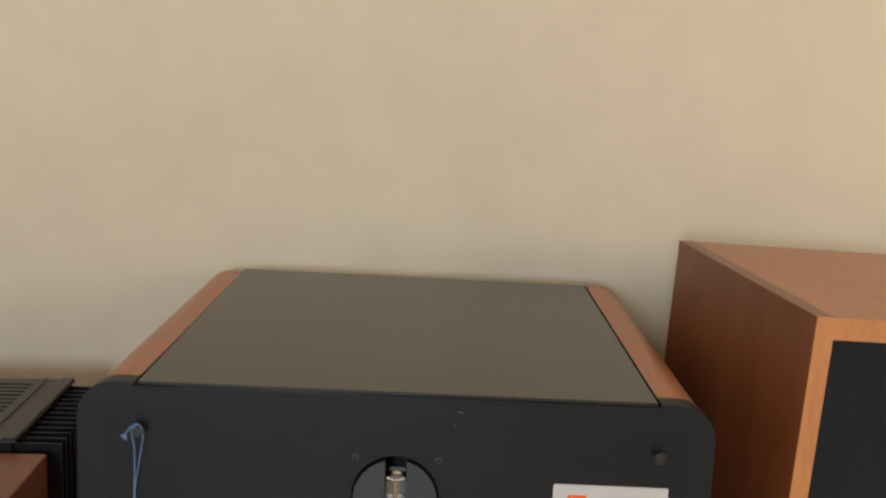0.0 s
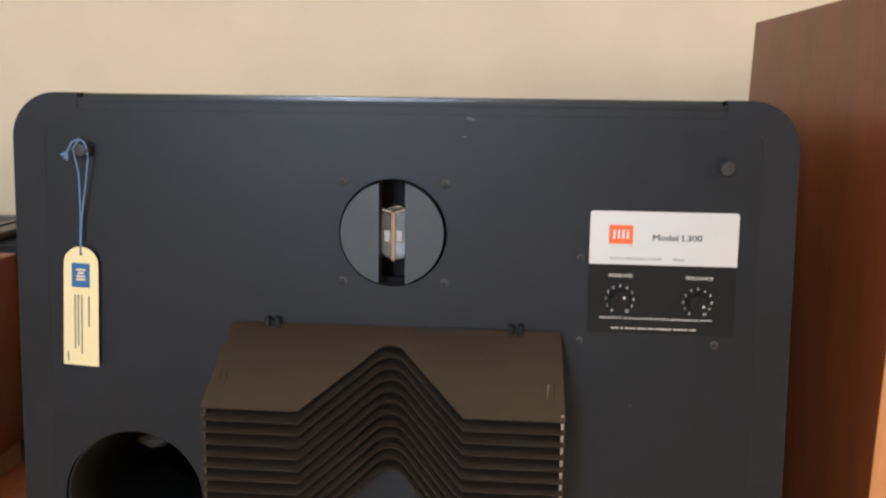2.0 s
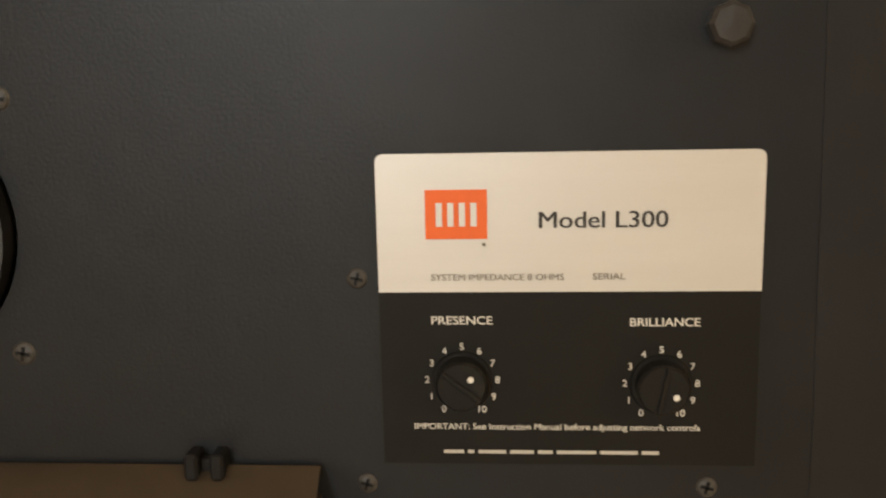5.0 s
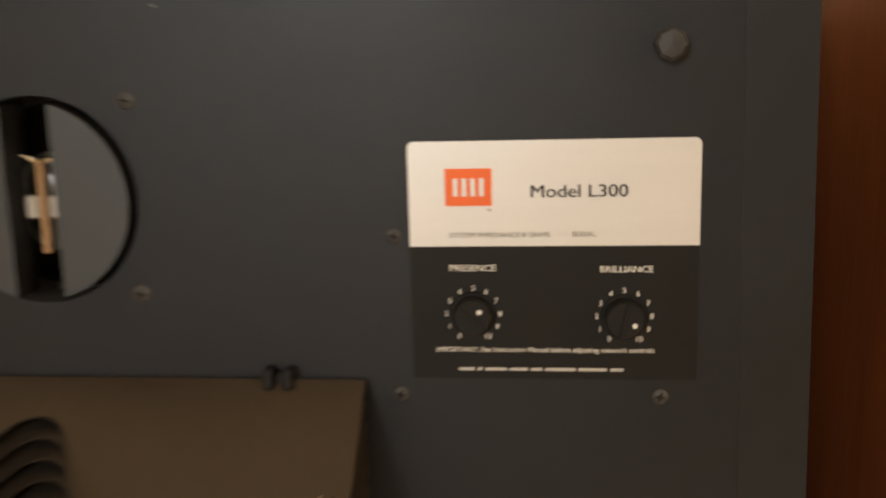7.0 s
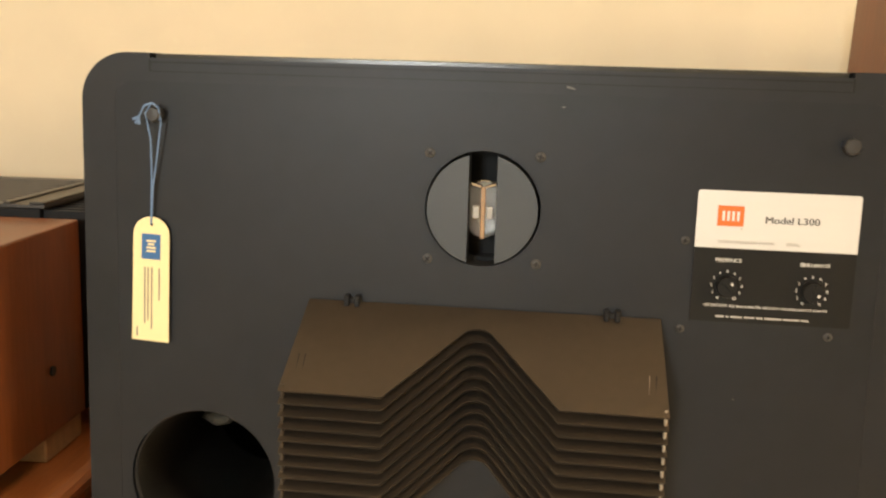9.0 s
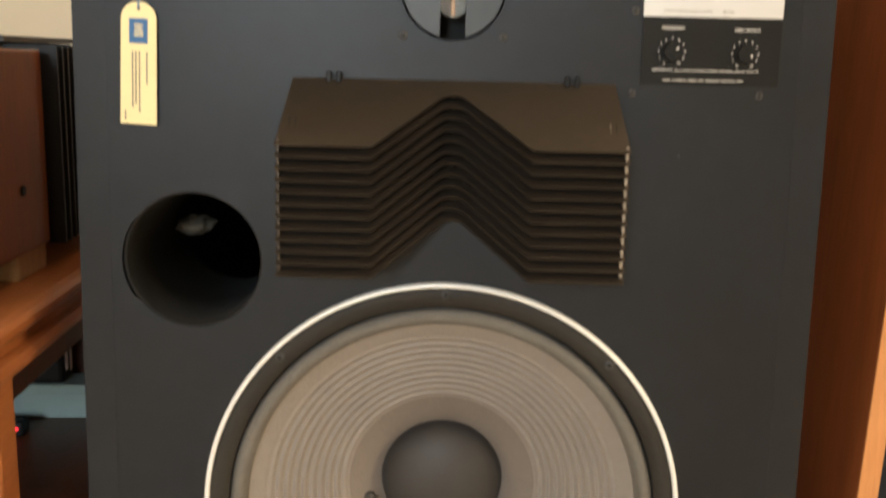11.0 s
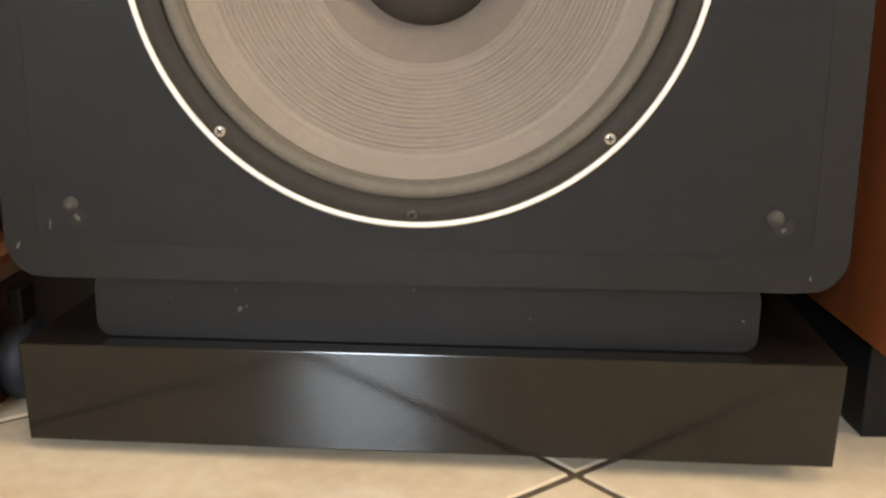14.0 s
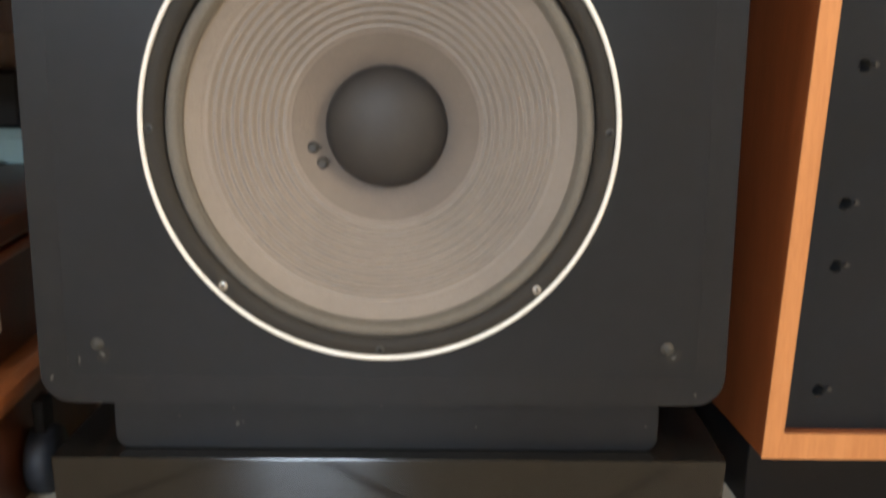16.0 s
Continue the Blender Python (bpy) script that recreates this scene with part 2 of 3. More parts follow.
def writing(text, x, y, z, size, material, parent, width=None, align="LEFT", bold=0.0, name="lettering"):
    """Letters as a thin mesh facing -y; bold doubles the strokes."""
    c = bpy.data.curves.new(name, "FONT")
    c.body, c.size, c.align_x, c.extrude = text, size, align, 0.00004
    c.resolution_u = 3
    tmp = bpy.data.objects.new(name, c)
    scene.collection.objects.link(tmp)
    bpy.context.view_layer.update()
    me = bpy.data.meshes.new_from_object(tmp.evaluated_get(bpy.context.evaluated_depsgraph_get()))
    wide = tmp.dimensions.x
    bpy.data.objects.remove(tmp)
    bm = bmesh.new()
    sx = width / wide if width else 1
    for k in (0, 1) if bold else (0,):
        part_me = me.copy()
        part_me.transform(Matrix.Translation(((k - 0.5) * bold * size if bold else 0, 0, 0.00003 * k)))
        bm.from_mesh(part_me)
        bpy.data.meshes.remove(part_me)
    bpy.data.meshes.remove(me)
    for f in bm.faces:
        f.material_index = 0
    bm.transform(Matrix.Diagonal((sx, 1, 1, 1)))
    return part(name, bm, material, parent, m=pose(x, y, z, 90, 0, 0))


def screw(cx, cz, y, r, material, parent, turn=20):
    """A flat screw head with a cross recess."""
    bm = lathe([(r * 1.05, y + 0.001), (r, y - 0.0006), (r * 0.75, y - 0.0012), (0, y - 0.0013)], 20, cx, cz)
    for f in bm.faces:
        f.smooth = True
    for a in (turn, turn + 90):
        b = box(-r * 0.62, r * 0.62, y - 0.0016, y - 0.0008, -r * 0.14, r * 0.14)
        b.transform(Matrix.Translation((cx, 0, cz)) @ Matrix.Rotation(radians(a), 4, "Y"))
        n0 = len(bm.faces)
        join(bm, b)
        bm.faces.ensure_lookup_table()
        for f in bm.faces[n0:]:
            f.material_index = 1
    return part("screw", bm, [material, BLACK], parent)


# ---- the room ----
WALL_Y = 0.545
WX, BY, CZ = 2.6, -3.4, 2.7


def wall(name, bm, label):
    return tagged(part(name, bm, PLASTER), label, "wall", kind="structure")


wall("wall_north", box(-WX - 0.15, WX + 0.15, WALL_Y, WALL_Y + 0.15, -0.1, CZ), "plain cream plastered wall behind the loudspeakers")
west = slab([[(BY, -0.1), (WALL_Y, -0.1), (WALL_Y, CZ), (BY, CZ)], [(-1.9, 0.8), (-0.5, 0.8), (-0.5, 2.2), (-1.9, 2.2)]], 0, 0.15)
west.transform(Matrix.Translation((-WX, 0, 0)) @ Matrix.Rotation(radians(90), 4, "Z"))
wall("wall_west", west, "plain cream plastered side wall with a window")
east = slab([[(BY, -0.1), (WALL_Y, -0.1), (WALL_Y, CZ), (BY, CZ)], [(-2.0, 0.9), (-0.8, 0.9), (-0.8, 2.3), (-2.0, 2.3)]], 0, 0.15)
east.transform(Matrix.Translation((WX + 0.15, 0, 0)) @ Matrix.Rotation(radians(90), 4, "Z"))
wall("wall_east", east, "plain cream plastered side wall with a window")
openings = [(-1.00, -0.20)]
south = slab([[(-WX - 0.15, -0.1), (WX + 0.15, -0.1), (WX + 0.15, CZ), (-WX - 0.15, CZ)]] + [[(a, 0.8), (b, 0.8), (b, 2.2), (a, 2.2)] for a, b in openings], BY - 0.15, BY)
wall("wall_south", south, "plain cream plastered wall with a window")


def window(name, w, h, m):
    t = thing(name, m, "white framed window with two clear glass panes", "window", kind="structure")
    f = slab([[(-w / 2, 0), (w / 2, 0), (w / 2, h), (-w / 2, h)], [(-w / 2 + 0.06, 0.06), (-0.03, 0.06), (-0.03, h - 0.06), (-w / 2 + 0.06, h - 0.06)],
              [(0.03, 0.06), (w / 2 - 0.06, 0.06), (w / 2 - 0.06, h - 0.06), (0.03, h - 0.06)]], 0.05, 0.10)
    part("window_frame", f, FRAME_WHITE, t)
    for s in (-1, 1):
        p = part("pane", box(min(s * 0.03, s * (w / 2 - 0.06)), max(s * 0.03, s * (w / 2 - 0.06)), 0.07, 0.076, 0.06, h - 0.06), PANE, t)
        p.visible_shadow = False
    return t


for k, (a, b) in enumerate(openings):
    window("window_%d" % (k + 1), b - a, 1.4, pose((a + b) / 2, BY - 0.15, 0.8))
window("window_3", 1.2, 1.4, Matrix.Translation((WX + 0.15, -1.4, 0.9)) @ Matrix.Rotation(radians(90), 4, "Z"))
window("window_2", 1.4, 1.4, Matrix.Translation((-WX, -1.2, 0.8)) @ Matrix.Rotation(radians(90), 4, "Z"))
tagged(part("ceiling", box(-WX - 0.15, WX + 0.15, BY - 0.15, WALL_Y + 0.15, CZ, CZ + 0.12), WHITE), "plain white painted ceiling", "ceiling", kind="structure")

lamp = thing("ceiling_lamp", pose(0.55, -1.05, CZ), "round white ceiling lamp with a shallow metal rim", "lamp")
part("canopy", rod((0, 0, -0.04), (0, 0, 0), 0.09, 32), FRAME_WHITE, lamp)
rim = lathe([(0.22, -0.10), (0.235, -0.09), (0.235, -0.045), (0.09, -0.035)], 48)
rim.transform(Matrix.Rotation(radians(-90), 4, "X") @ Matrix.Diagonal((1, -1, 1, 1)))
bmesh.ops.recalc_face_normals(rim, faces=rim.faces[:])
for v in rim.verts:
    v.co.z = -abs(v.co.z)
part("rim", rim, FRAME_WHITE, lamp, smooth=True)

# ---- the loudspeaker in the middle ----
HW, TOP, BOT, DEEP = 0.2932, 0.9155, 0.143, 0.490
GW = 0.2392
speaker = thing("loudspeaker", pose(0, 0.2, 0.092), "large slate grey floor loudspeaker with wooden sides, glass top, grille removed", "loudspeaker")
OFF = Matrix.Translation((0, -0.2, -0.092))


def sp(name, bm, material, parent=speaker, label="", smooth=False):
    if parent is speaker:
        bm.transform(OFF)
    return part(name, bm, material, parent, label, smooth)


def settle(bm):
    """The old cabinet: sides a little wider towards the foot, the lower edge dropping to one side."""
    for v in bm.verts:
        x, z = v.co.x, v.co.z
        if abs(x) > 0.25 and z > 0.1435:
            v.co.x += math.copysign(1, x) * (0.0140 * (0.9 - z) - 0.0025)
        if z < 0.30:
            v.co.z += 0.0095 * x * min(1.0, (0.30 - z) / 0.14)
    return bm


def notched(inset, depth):
    """The cabinet's outline, with the seat of the glass top cut out."""
    edge = (-HW + inset, HW - inset, BOT + inset, TOP - inset)
    pts = rounded(*edge, 0.034 - inset)[:22] + rounded(*edge, 0.028 - inset)[22:]
    i = 11
    seat = [(GW, TOP - inset), (GW, TOP - depth), (-GW, TOP - depth), (-GW, TOP - inset)]
    return pts[:i] + seat + pts[i:]


core = [(-0.265, BOT + 0.022), (0.265, BOT + 0.022), (0.265, TOP - 0.024), (-0.265, TOP - 0.024)]
shell = slab([notched(0.0015, 0.011), core], 0.0208, DEEP)
# inner faces drawn near-black, so the shade inside the cabinet is in the colour
for f in shell.faces:
    if all(abs(v.co.x) < 0.2651 and BOT + 0.0219 < v.co.z < TOP - 0.0239 for v in f.verts):
        f.material_index = 1
sp("cabinet_shell", settle(shell), [CHERRY_Y, INSIDE], label="cherry veneered sides with rounded top edges")
inner = rounded(-HW + 0.025, HW - 0.025, BOT + 0.025, TOP - 0.020, 0.012, 6)
sp("front_frame", settle(slab([notched(0, 0.0035), inner], -0.0002, 0.0206)), SLATE_EDGE, label="slate grey painted front edge")
PORT, TWEET, WOOF = (-0.2040, 0.5975), (0.0005, 0.8150), (0.0, 0.385)
baffle = sp("baffle", settle(slab([inner, circle(*PORT, 0.0556), circle(*TWEET, 0.0405), circle(*WOOF, 0.183, 96)], 0.0, 0.0204)), SLATE,
            label="slate grey painted front board with scuffs")
for dz, h in ((0.0060, 0.0009), (0.0125, 0.0006)):
    sp("top_groove", box(-GW, GW, -0.00035, 0.0001, TOP - dz - h, TOP - dz), BLACK)
for s in (-1, 1):
    sp("groove_end", box(s * GW - 0.0007, s * GW + 0.0007, -0.0004, 0.0001, TOP - 0.0128, TOP - 0.0040), BLACK)
glass = box(-GW + 0.0024, GW - 0.0024, 0.0045, DEEP - 0.004, TOP - 0.009, TOP - 0.0004, 0.0005)
for v in glass.verts:
    if v.co.y > 0.3 and v.co.x < 0:
        v.co.z += 0.0030
# black strips stand in for the shade in the gaps beside the glass
for s in (-1, 1):
    sp("gap_shade", box(s * (GW - 0.0009) - 0.0007, s * (GW - 0.0009) + 0.0007, 0.003, DEEP - 0.002, TOP - 0.0105, TOP - 0.0004), GAP_SHADE, label="black strip for the shaded gap beside the glass")
sp("glass_top", glass, GLASS_TOP, label="smoked glass panel")
base = sp("base", settle(slab([rounded(-0.2440, 0.2490, 0.0922, 0.1428, 0.012)], 0.018, DEEP - 0.03)), SLATE, label="recessed slate grey plinth")
sp("back_panel", box(-0.2645, 0.2645, DEEP - 0.022, DEEP - 0.003, BOT + 0.0225, TOP - 0.0245), INSIDE)

# children of the baffle sit in the loudspeaker's own frame


def sub(name, bm, material, parent, label="", smooth=False):
    bm.transform(OFF)
    return part(name, bm, material, parent, label, smooth)


# ducted port
port = sp("bass_port", lathe([(0.0556, 0.0002), (0.0545, 0.0010), (0.0538, 0.004), (0.0535, 0.17), (0.0550, 0.17), (0.0556, 0.0205)], 64, *PORT), INSIDE, label="open black round bass port", smooth=True)
wool = bmesh.new()
bmesh.ops.create_icosphere(wool, subdivisions=3, radius=1)
for v in wool.verts:
    d = 1 + 0.35 * noise.noise(v.co * 2.2)
    v.co = Vector((-0.234 + v.co.x * 0.017 * d, 0.125 + v.co.y * 0.02, 0.605 + v.co.z * 0.009 * d))
sub("damping_wool", wool, DAMPING, port, "tuft of pale damping wool inside")

# slot tweeter
tw = sp("tweeter", lathe([(0.0402, 0.0012), (0.0402, 0.020), (0.0375, 0.020), (0.0375, 0.035), (0, 0.036)], 64, *TWEET), INSIDE, label="round tweeter with a vertical slot")
for s in (-1, 1):
    arc = []
    for i in range(25):
        a = math.asin(0.0098 / 0.0385) + (math.pi - 2 * math.asin(0.0098 / 0.0385)) * i / 24
        arc.append((TWEET[0] + s * 0.0385 * math.sin(a), TWEET[1] + 0.0385 * math.cos(a)))
    hd = slab([arc], -0.0048, 0.0125)
    for f in hd.faces:
        f.material_index = 0 if f.calc_center_median().y < -0.0047 else 1
    sub("half_disc", hd, [SLATE_GLOSS, BLACK], tw, "smooth blue-grey half disc")
wedge = bmesh.new()
bmesh.ops.create_uvsphere(wedge, u_segments=32, v_segments=16, radius=1)
for v in wedge.verts:
    zz = math.copysign(abs(v.co.z) ** 0.45, v.co.z)
    v.co = Vector((TWEET[0] + v.co.x * 0.0142, 0.018 + v.co.y * 0.0115, TWEET[1] - 0.002 + zz * 0.0205))
sub("diffraction_lens", wedge, CLEAR, tw, "clear plastic barrel in the slot", smooth=True)
# pale reflector added behind the clear barrel to brighten it
sub("bright_backing", box(TWEET[0] - 0.0080, TWEET[0] + 0.0080, 0.0305, 0.0335, TWEET[1] - 0.019, TWEET[1] + 0.016, 0.002), SILVER, tw, "pale metal backing added to brighten the barrel")
strip = box(TWEET[0] - 0.0016, TWEET[0] + 0.0016, 0.0030, 0.0045, TWEET[1] - 0.0215, TWEET[1] + 0.0150, 0.0005, 1)
sub("centre_strip", strip, AMBER, tw, "amber plastic strip down the middle")
for s in (-1, 1):
    b = box(TWEET[0] + s * 0.0048 - 0.0025, TWEET[0] + s * 0.0048 + 0.0025, 0.0035, 0.0075, TWEET[1] - 0.0075, TWEET[1] + 0.0015, 0.0008, 1)
    sub("pale_block", b, PALE_PLASTIC, tw, "pale block beside the strip")
    b = box(-0.0042, 0.0042, 0.0, 0.0022, -0.0011, 0.0011, 0.0006, 1)
    b.transform(Matrix.Translation((TWEET[0] + s * 0.0050, 0.0040, TWEET[1] + 0.0160)) @ Matrix.Rotation(radians(-18 * s), 4, "Y"))
    sub("bright_edge", b, CHROME, tw, "bright bevelled rim")
for x in (-0.0372, 0.0392):
    for z in (0.8527, 0.7780):
        s = screw(x, z, 0.0006, 0.0036, DARK_STEEL, tw, 40 if x < 0 else 10)
        s.data.transform(OFF)

# woofer
prof = []
for i in range(301):
    f = i / 300
    r = 0.1655 + (0.0545 - 0.1655) * f
    y = 0.011 + 0.076 * (f ** 0.92)
    if 0.083 < r < 0.154:
        k = (r - 0.083) / (0.154 - 0.083)
        y += 0.00135 * math.sin(2 * math.pi * 10.5 * k) * min(1, 8 * k, 8 * (1 - k))
    prof.append((r, y))


def drop(bm):
    """The cone hangs a little low in its basket."""
    for v in bm.verts:
        v.co.z -= 0.0020 + 0.0045 * max(0.0, v.co.y) / 0.08
    return bm


woofer = sp("woofer", lathe([(0.1950, 0.0006), (0.1950, -0.0030), (0.1925, -0.0040), (0.1800, -0.0035), (0.1790, 0.0015), (0.1785, 0.010)], 128, *WOOF), BLACK_SATIN,
            label="large round bass driver with a beige cone", smooth=True)
sub("trim_ring", lathe([(0.1993, 0.0005), (0.1991, -0.0045), (0.1982, -0.0056), (0.1962, -0.0056), (0.1952, -0.0045), (0.1948, 0.0)], 128, *WOOF), SILVER, woofer, "silver trim ring", smooth=True)
sur = [(0.1790, 0.010), (0.1788, 0.004)] + [(0.1725 + 0.0060 * math.cos(math.pi * i / 10), 0.0035 - 0.0050 * math.sin(math.pi * i / 10)) for i in range(11)] + [(0.1655, 0.0040), (0.1650, 0.011)]
sub("surround", drop(lathe(sur, 128, *WOOF)), SURROUND, woofer, "grey-brown foam roll surround", smooth=True)
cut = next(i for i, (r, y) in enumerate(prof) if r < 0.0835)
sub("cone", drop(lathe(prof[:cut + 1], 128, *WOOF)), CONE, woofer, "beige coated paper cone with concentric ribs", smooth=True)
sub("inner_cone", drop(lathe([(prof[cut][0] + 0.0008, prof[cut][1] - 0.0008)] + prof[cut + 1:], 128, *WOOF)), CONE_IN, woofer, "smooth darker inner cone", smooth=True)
sub("dust_cap", drop(lathe([(0.0562, 0.087)] + [(0.0550 * math.cos(math.pi / 2 * i / 14), 0.083 - 0.026 * math.sin(math.pi / 2 * i / 14)) for i in range(14)] + [(0, 0.057)], 96, *WOOF)), DUST, woofer,
    "dark grey domed dust cap", smooth=True)
for x, y, z, a in ((-0.0670, 0.0775, 0.3600, 20), (-0.0585, 0.0785, 0.3455, 35)):
    b = lathe([(0.0056, y + 0.004), (0.0054, y - 0.0015), (0.0034, y - 0.0035), (0, y - 0.003)], 20, x, z)
    rod((x, y - 0.001, z), (x + 0.009 * math.cos(radians(a)), y + 0.001, z + 0.009 * math.sin(radians(a)) - 0.003), 0.0012, 8, b)
    sub("lead_eyelet", b, DARK_STEEL, woofer, "dark lead-out eyelet")
for i in range(8):
    a = radians(90 + 45 * i)
    s = screw(WOOF[0] + 0.1898 * math.cos(a), WOOF[1] + 0.1898 * math.sin(a), -0.0040, 0.0038, STEEL if i in (3, 5) else DARK_STEEL, woofer, 17 * i)
    s.data.transform(OFF)

# slant plate acoustic lens
LW, LC = 0.1245, 0.0025
# flat dark panel behind the plates, the shade of the horn mouth as colour
lens = sp("acoustic_lens", box(LC - 0.098, LC + 0.098, -0.0008, 0.003, 0.655, 0.742), INSIDE, label="stack of bronze-grey slanted metal plates with a V notch")


def plate_mesh():
    """One plate, lying in local x and y, with its V notch rounded at the tip."""
    L, t = 0.0845, 0.0012
    tip = [(-0.0575, -L)]
    for i in range(13):
        a = radians(-52 + 104 * i / 12)
        tip.append((0.012 * math.sin(a), -0.030 + 0.0105 * math.cos(a)))
    tip.append((0.0575, -L))
    pts = [(-LW, 0), (-LW - 0.0025, -L)] + tip + [(LW + 0.0025, -L), (LW, 0)]
    bm = bmesh.new()
    f = bm.faces.new([bm.verts.new((x, y, 0)) for x, y in pts])
    ex = bmesh.ops.extrude_face_region(bm, geom=[f])
    bmesh.ops.translate(bm, verts=[v for v in ex["geom"] if isinstance(v, bmesh.types.BMVert)], vec=(0, 0, t))
    bmesh.ops.recalc_face_normals(bm, faces=bm.faces[:])
    # edge faces take a darker bronze, their shade put into the colour
    for f in bm.faces:
        f.material_index = 0 if abs(f.normal.z) > 0.5 else 1
    return bm


NP, GAP, LZ, LA = 12, 0.0087, 0.7435, 33.0
first = part("plate", plate_mesh(), [BRONZE, BRONZE_SHADED], lens)
for i in range(NP):
    ob = first if i == 0 else new("plate", first.data)
    ob.parent = lens
    ob.matrix_basis = OFF @ pose(LC, -0.0015, LZ - GAP * i, LA, 0, 0)
SL = radians(LA)
for s in (-1, 1):
    for k in range(NP - 1):
        d = 0.078
        p = Vector((LC + s * 0.1250, -d * math.cos(SL), LZ - d * math.sin(SL) - GAP * k))
        b = box(-0.0010, 0.0010, -0.0042, 0.0042, -GAP, 0.0002, 0.0004, 1)
        b.transform(Matrix.Translation(p) @ Matrix.Shear("XZ", 4, (0.0, -0.25)))
        # right-hand spacers are paler: the light on that end is put into colour
        sub("spacer", b, PALE_BRONZE if s > 0 else BRONZE, lens)
    for dx in (-0.0022, 0.0022):
        b = box(-0.0011, 0.0011, -0.009, 0.009, 0, 0.0009, 0.0003, 1)
        b.transform(pose(LC + s * 0.1165 + dx, -0.062 * math.cos(SL), LZ + 0.0013 - 0.062 * math.sin(SL), LA, 0, -6 * s))
        sub("slot_rivet", b, BLACK if s < 0 else PALE_BRONZE if dx < 0 else BLACK, lens)
for k in range(NP - 1):
    p = Vector((LC, -0.0090 * math.cos(SL), LZ - 0.0090 * math.sin(SL) - GAP * k))
    sub("spacer", rod(p, p - Vector((0, 0, GAP)), 0.0017, 10), BRONZE, lens)
for x in (-0.0900, 0.0935):
    b = box(x - 0.0058, x - 0.0018, -0.0075, 0.001, 0.7415, 0.7495, 0.0008, 1)
    box(x + 0.0018, x + 0.0058, -0.0075, 0.001, 0.7415, 0.7495, 0.0008, 1, b)
    box(x - 0.0035, x + 0.0035, -0.004, 0.001, 0.742, 0.747, 0.0006, 1, b)
    sub("clip", b, BLACK, lens, "small black mounting clip")

# control plate
PX0, PX1, PZ0, PZM, PZ1 = 0.1455, 0.2515, 0.7440, 0.7952, 0.8342
cplate = sp("control_plate", slab([[(PX0, PZ0), (PX1, PZ0), (PX1, PZM), (PX0, PZM)]], -0.0010, 0.0005), PLATE_BLACK, label="thin metal plate, black below and silver above, with two level dials")
up = rounded(PX0, PX1, PZM - 0.006, PZ1, 0.0022, 5)
up = [(x, max(z, PZM)) for x, z in up]
clean = []
for p in up:
    if not clean or (Vector(p) - Vector(clean[-1])).length > 1e-6:
        clean.append(p)
sub("silver_panel", slab([clean], -0.0013, 0.0005), PLATE_SILVER, cplate, "silver name panel")
sub("logo_square", box(0.1592, 0.1764, -0.0016, -0.0012, 0.8104, 0.8242), ORANGE, cplate, "orange square emblem")
for k, x0 in enumerate((0.1622, 0.1654, 0.1686, 0.1718)):
    sub("emblem_bar", box(x0, x0 + 0.0017, -0.0018, -0.0015, 0.8140, 0.8206), PLATE_SILVER, cplate)


def txt(text, x, z, size, material, width=None, align="LEFT", y=-0.00145, bold=0.02):
    return writing(text, x, y - 0.2, z - 0.092, size, material, cplate, width, align, bold)


txt("Model L300", 0.1902, 0.8133, 0.0066, INK_BLACK, 0.0350, bold=0.03)
txt("SYSTEM IMPEDANCE 8 OHMS", 0.1604, 0.7986, 0.0026, INK_GREY, 0.0370)
txt("SERIAL", 0.2054, 0.7987, 0.0026, INK_GREY, 0.0089)
txt("PRESENCE", 0.1600, 0.7858, 0.0034, INK_WHITE, 0.0172, y=-0.0011)
txt("BRILLIANCE", 0.2157, 0.7852, 0.0034, INK_WHITE, 0.0192, y=-0.0011)
txt("IMPORTANT: See Instruction Manual before adjusting network controls", 0.1545, 0.7545, 0.0026, INK_WHITE, 0.0812, y=-0.0011)
bx = 0.1630
for w in (0.0058, 0.0018, 0.0080, 0.0068, 0.0042, 0.0112, 0.0106, 0.0048):
    sub("printed_bar", box(bx, bx + w, -0.0012, -0.0009, 0.7472, 0.7482), INK_GREY_LIGHT, cplate)
    bx += w + 0.0012
sub("printed_mark", box(0.1749, 0.1759, -0.0015, -0.0012, 0.8083, 0.8093, 0.0003, 1), INK_GREY, cplate)
for cx, cz, slot, dot in ((0.1687, 0.7692, -38, (0.0027, 0.0023)), (0.2248, 0.7683, 78, (0.0034, -0.0018))):
    b = lathe([(0.0088, -0.0009), (0.0084, -0.0016), (0.0074, -0.0016), (0.0072, -0.0066), (0.0066, -0.0074), (0, -0.0074)], 40, cx, cz)
    s = box(-0.0068, 0.0068, -0.0080, -0.0070, -0.0007, 0.0007, 0.0002, 1)
    s.transform(Matrix.Translation((cx, 0, cz)) @ Matrix.Rotation(radians(-slot), 4, "Y"))
    knob = sub("dial", join(b, s), PLATE_BLACK, cplate, "small black control dial")
    d = lathe([(0.0009, -0.0073), (0.0009, -0.0078), (0, -0.0078)], 12, cx + dot[0], cz + dot[1])
    sub("dial_dot", d, INK_WHITE, cplate)
    for k in range(11):
        a = radians(-147.5 + 29.5 * k)
        txt(str(k), cx + 0.0101 * math.sin(a), cz + 0.0101 * math.cos(a) - 0.0010, 0.0029, INK_WHITE, align="CENTER", y=-0.0011)
for x, z in ((0.1400, 0.7370), (0.2385, 0.7370), (0.1392, 0.7990)):
    s = screw(x, z, 0.0006, 0.0030, DARK_STEEL, cplate, 15)
    s.data.transform(OFF)

cplate.matrix_basis = pose(0.0004, 0, 0.0012)

